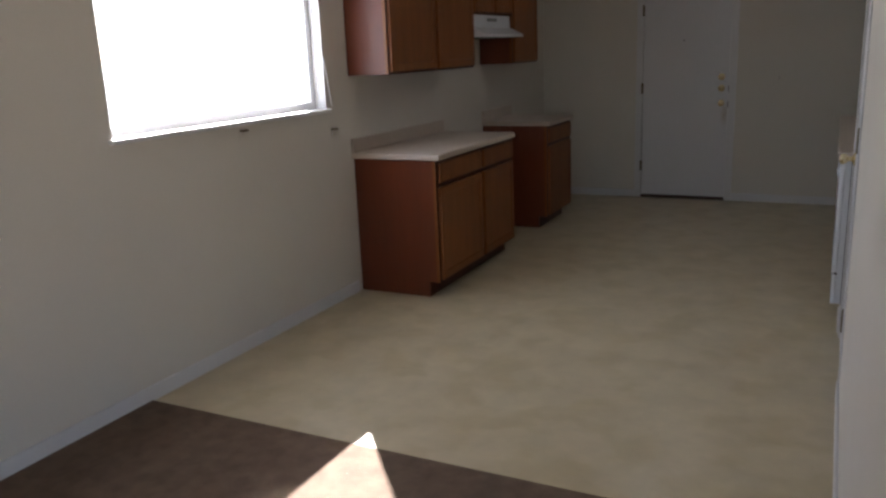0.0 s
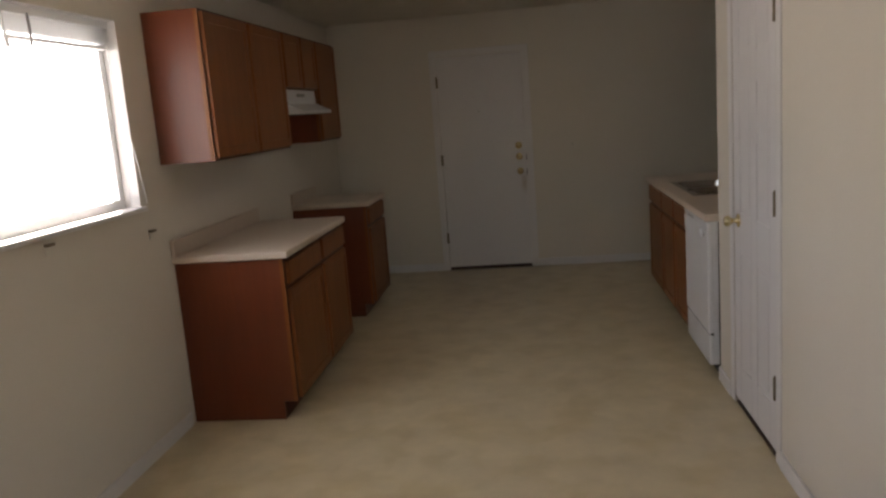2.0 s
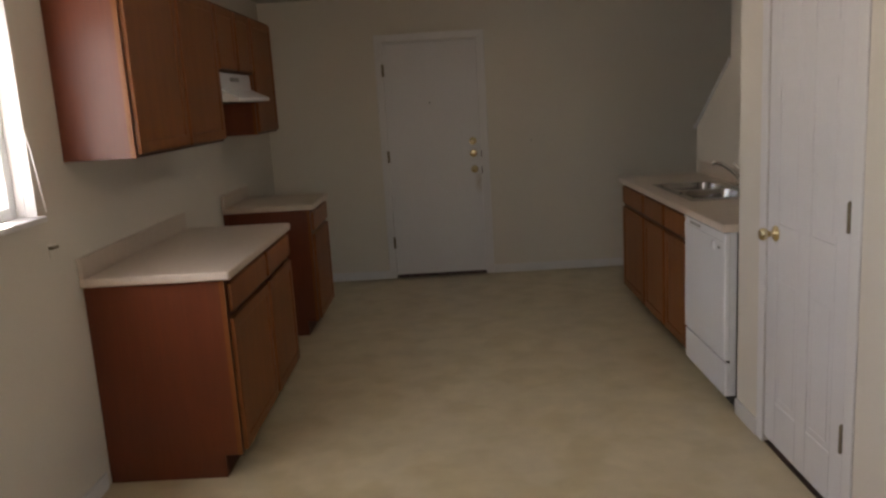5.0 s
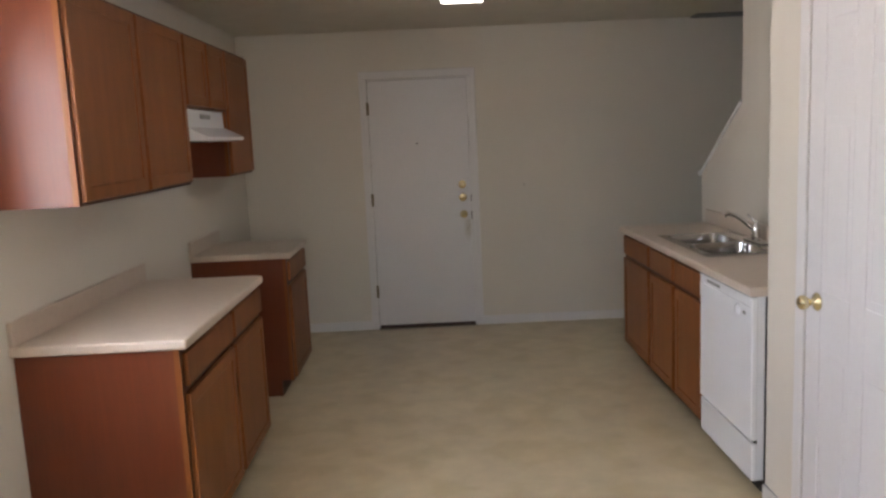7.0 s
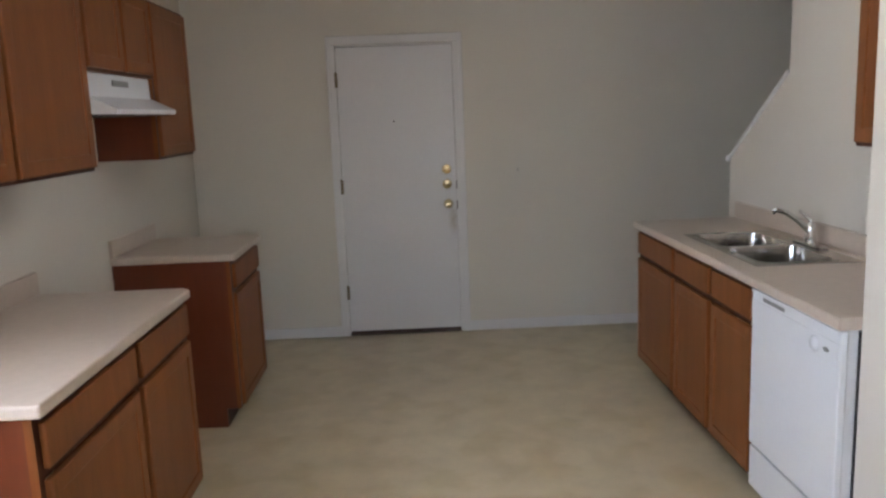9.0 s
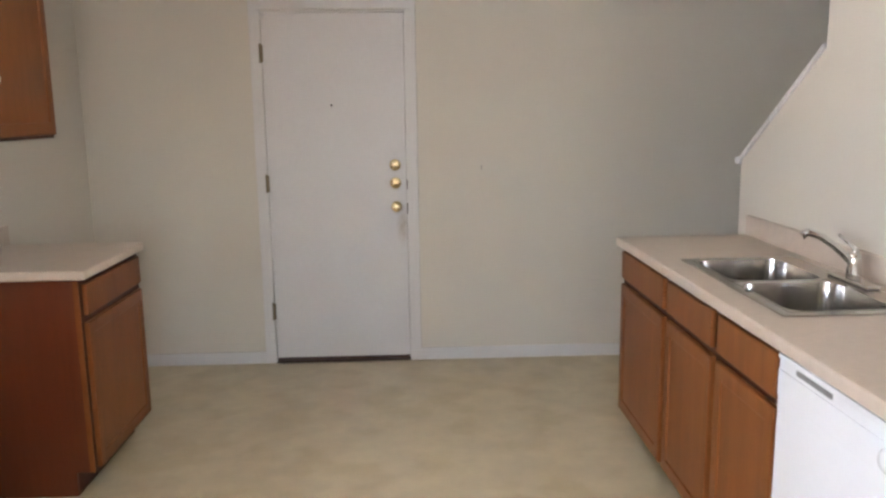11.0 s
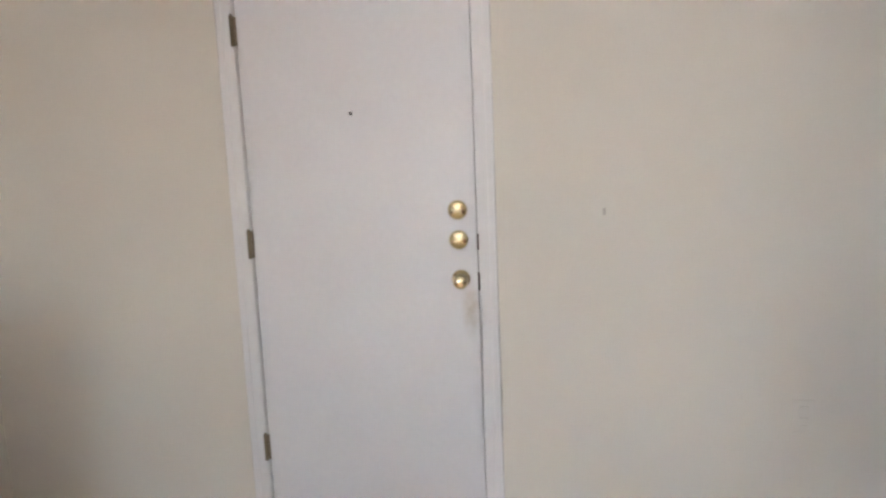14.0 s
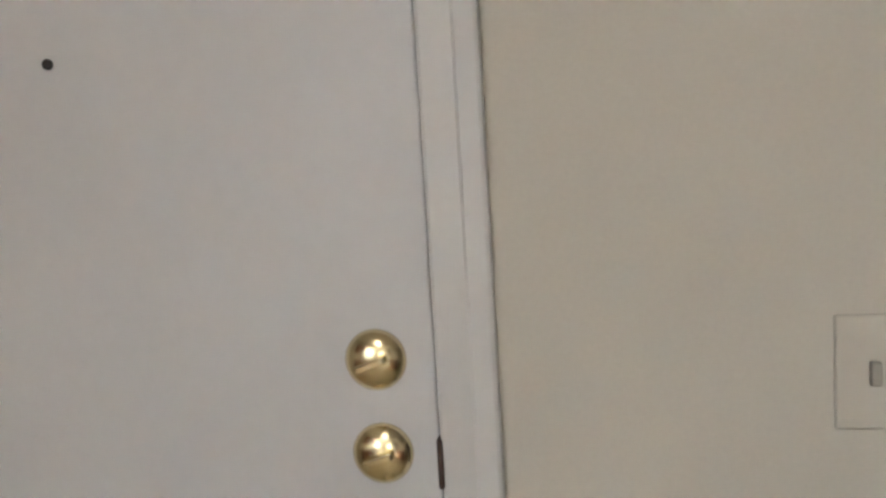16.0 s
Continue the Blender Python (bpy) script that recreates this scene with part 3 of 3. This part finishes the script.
for v in b.verts:
    v.co = Vector((XR - RD - 0.0285 + v.co.x, -3.215 + 1.35 * v.co.y, 0.791 + 0.62 * v.co.z))
part("badge", b, GREYP, dwdoor, "small dark oval badge")
part("lower_panel", R.box(RD, RD + 0.022, D0, D1, 0.08, 0.245, bev=0.004), ENAMEL, dw)
# no trim here: black strip as the shade between dishwasher and pantry wall
part("gap_shade", R.box(RD - 0.05, RD - 0.028, D0 - 0.008, D0 - 0.001, 0.08, 0.870), BLACK, dw, "black strip standing in for shade in the gap by the pantry")
part("toe_kick", R.box(0.08, RD - 0.045, D0 + 0.004, D1 - 0.004, 0.001, 0.079), BLACK, dw, "black toe kick")

# ---- sink ----
sink = thing("sink", (3.0, -2.085, 0.9), "double-bowl stainless steel sink set in the countertop", "sink")
b = bmesh.new()
zs = 0.9115
mid = (SY0 + SY1) / 2
bowls = ((SY0 + 0.042, mid - 0.02), (mid + 0.02, SY1 - 0.042))
b0, b1 = SD0 + 0.085, SD1 - 0.04
lattice(b, sorted(XR - p for p in (SD0, b0, b1, SD1)), (SY0, bowls[0][0], bowls[0][1], bowls[1][0], bowls[1][1], SY1), {(1, 1), (1, 3)}, "z", zs, zs + 0.004)
part("rim", b, STEEL, sink)
for y0, y1 in bowls:
    b = bmesh.new()
    n, rad = 8, 0.05
    rings = []
    for z, ins in ((0.9162, -0.007), (0.9165, 0.0), (0.78, 0.016), (0.764, 0.02), (0.754, 0.029), (0.748, 0.046)):
        ring = []
        x0, x1 = XR - b1 + ins, XR - b0 - ins
        r = 0.003 if ins < 0 else max(rad - ins * 0.3, 0.02)
        for cx, cy, a in ((x1 - r, y1 - ins - r, 0), (x0 + r, y1 - ins - r, 90), (x0 + r, y0 + ins + r, 180), (x1 - r, y0 + ins + r, 270)):
            for k in range(n + 1):
                t = radians(a + 90 * k / n)
                ring.append(b.verts.new((cx + r * math.cos(t), cy + r * math.sin(t), z)))
        rings.append(ring)
    for p, q in zip(rings, rings[1:]):
        for k in range(len(p)):
            b.faces.new((p[k], q[k], q[(k + 1) % len(p)], p[(k + 1) % len(p)])).smooth = q[k].co.z < 0.9 and p[k].co.z < 0.9
    b.faces.new(rings[-1])
    bowl = part("bowl", b, STEEL, sink)
    part("drain", lathe(bmesh.new(), [(0.045, 0.0), (0.045, 0.003), (0.035, 0.004), (0.02, 0.001)], pose(XR - (b0 + b1) / 2, (y0 + y1) / 2, 0.7482)), CHROME, bowl)

part("rim_cap", lathe(bmesh.new(), [(0.011, 0.0), (0.011, 0.002), (0.008, 0.003)], pose(2.79, -2.2, zs + 0.004)), BLACK, sink, "small dark rim cap")

faucet = thing("faucet", (3.18, -2.115, 0.905), "chrome single-lever kitchen faucet with a raised spout", "faucet")
fx, fy, fz = XR - 0.095, -2.115, zs + 0.004
part("escutcheon", B(fx - 0.025, fx + 0.025, fy - 0.12, fy + 0.12, fz, fz + 0.012, bev=0.005), CHROME, faucet)
part("body", lathe(bmesh.new(), [(0.024, 0), (0.024, 0.02), (0.020, 0.05), (0.021, 0.075), (0.012, 0.09)], pose(fx, fy, fz + 0.01)), CHROME, faucet)
part("spout", tube(bmesh.new(), [(fx, fy, fz + 0.055), (fx - 0.03, fy + 0.005, fz + 0.088), (fx - 0.065, fy + 0.012, fz + 0.120), (fx - 0.105, fy + 0.02, fz + 0.149), (fx - 0.145, fy + 0.028, fz + 0.163), (fx - 0.165, fy + 0.032, fz + 0.150)], [0.014, 0.013, 0.012, 0.012, 0.013, 0.013]), CHROME, faucet)
part("lever", tube(bmesh.new(), [(fx, fy, fz + 0.09), (fx + 0.004, fy + 0.004, fz + 0.108), (fx - 0.008, fy + 0.03, fz + 0.128), (fx - 0.022, fy + 0.065, fz + 0.146)], [0.012, 0.010, 0.007, 0.006]), CHROME, faucet)

# ---- ceiling ----
cl = thing("ceiling_light", (1.62, -2.2, ZC), "lit rectangular fluorescent ceiling light with a white diffuser", "ceiling light")
part("housing", B(1.485, 1.755, -2.83, -1.60, ZC - 0.035, ZC - 0.001, bev=0.004), WHITE, cl)
part("diffuser", B(1.495, 1.745, -2.82, -1.61, ZC - 0.078, ZC - 0.036, bev=0.012), GLOW, cl)

vent = thing("ceiling_vent", (3.75, -0.10, ZC), "dark slotted air vent in the ceiling by the stairwell", "vent")
part("frame", B(3.50, 4.0, -0.20, -0.02, ZC - 0.012, ZC - 0.001, bev=0.003), GREYP, vent)
for i in range(6):
    part("slat", B(3.52, 3.98, -0.185 + i * 0.026, -0.170 + i * 0.026, ZC - 0.018, ZC - 0.0125), GREYP, vent)


# ---- small fittings ----
def wall_plate(name, label, category, x, z, outlet):
    e = thing(name, (x, -0.002, z), label, category)
    part("plate", B(x - 0.036, x + 0.036, -0.0035, -0.0003, z - 0.058, z + 0.058, bev=0.0025), PLATE, e)
    if outlet:
        for dz in (-0.021, 0.021):
            part("socket", B(x - 0.016, x + 0.016, -0.006, -0.0036, z + dz - 0.014, z + dz + 0.014, bev=0.002), PLATE, e)
    else:
        part("toggle", B(x - 0.005, x + 0.005, -0.013, -0.0036, z - 0.012, z + 0.012, bev=0.002), TOGGLE, e, "toggle with its shade put into a grey-brown colour")


wall_plate("light_switch", "beige toggle light switch plate beside the back door", "light switch", 2.143, 1.155, False)
wall_plate("wall_outlet", "beige double outlet plate low on the wall", "outlet", 2.83, 0.41, True)

# raised mini blind under the window head
blind = thing("window_blind", (XL - 0.05, -4.73, WZ1), "white mini blind drawn up under the window head", "blind")
part("headrail", B(XL - 0.072, XL - 0.03, WY0 + 0.01, WY1 - 0.01, WZ1 - 0.036, WZ1 - 0.002, bev=0.003), VINYLW, blind)
for i in range(9):
    part("slat", B(XL - 0.068, XL - 0.038, WY0 + 0.015, WY1 - 0.015, WZ1 - 0.046 - i * 0.0075, WZ1 - 0.043 - i * 0.0075), VINYLW, blind)
part("bottom_rail", B(XL - 0.068, XL - 0.038, WY0 + 0.015, WY1 - 0.015, WZ1 - 0.132, WZ1 - 0.118, bev=0.003), VINYLW, blind)
part("lift_cord", tube(bmesh.new(), [(XL - 0.03, WY1 - 0.06, WZ1 - 0.03), (XL - 0.02, WY1 - 0.045, 1.75), (XL + 0.012, WY1 + 0.0, 1.45), (XL + 0.02, WY1 + 0.03, 1.222)], 0.0025, 8), VINYLW, blind, "thin white lift cord")
part("lift_cord", tube(bmesh.new(), [(XL - 0.028, WY1 - 0.065, WZ1 - 0.03), (XL - 0.02, WY1 - 0.05, 1.75), (XL - 0.012, WY1 - 0.042, 1.44), (XL - 0.012, WY1 - 0.06, 1.222)], 0.0022, 8), VINYLW, blind, "thin white lift cord")
part("tilt_wand", tube(bmesh.new(), [(XL - 0.022, -4.565, WZ1 - 0.03), (XL - 0.02, -4.565, 1.99), (XL - 0.02, -4.567, 1.925)], 0.0055, 10), GREYP, blind, "short grey tilt wand")
part("tassel", tube(bmesh.new(), [(XL - 0.022, -4.72, WZ1 - 0.03), (XL - 0.02, -4.72, 1.98), (XL - 0.02, -4.72, 1.945), (XL - 0.02, -4.72, 1.91)], [0.002, 0.003, 0.010, 0.013], 12), VINYLW, blind, "white plastic cord tassel")


def cleat(y, z):
    e = thing("cord_cleat", (XL, y, z), "small tan plastic cord cleat under the window sill", "cleat", "cleats under the window")
    part("base", B(XL, XL + 0.008, y - 0.012, y + 0.012, z - 0.035, z + 0.02, bev=0.002), PLATE, e)
    part("hook", B(XL + 0.008, XL + 0.03, y - 0.024, y + 0.024, z + 0.002, z + 0.014, bev=0.004), HINGE, e)


cleat(-3.90, 1.075)
cleat(-4.72, 1.152)

# pale ground outside
GROUND = mat("dry_ground", (0.34, 0.30, 0.24), 0.95, vary=0.2, scale=0.6, grain=12, bump=0.2)
bm = B(-400, 400, -400, 400, -0.35, -0.2)
setting("ground", bm, GROUND, "pale dry ground outside", "ground")
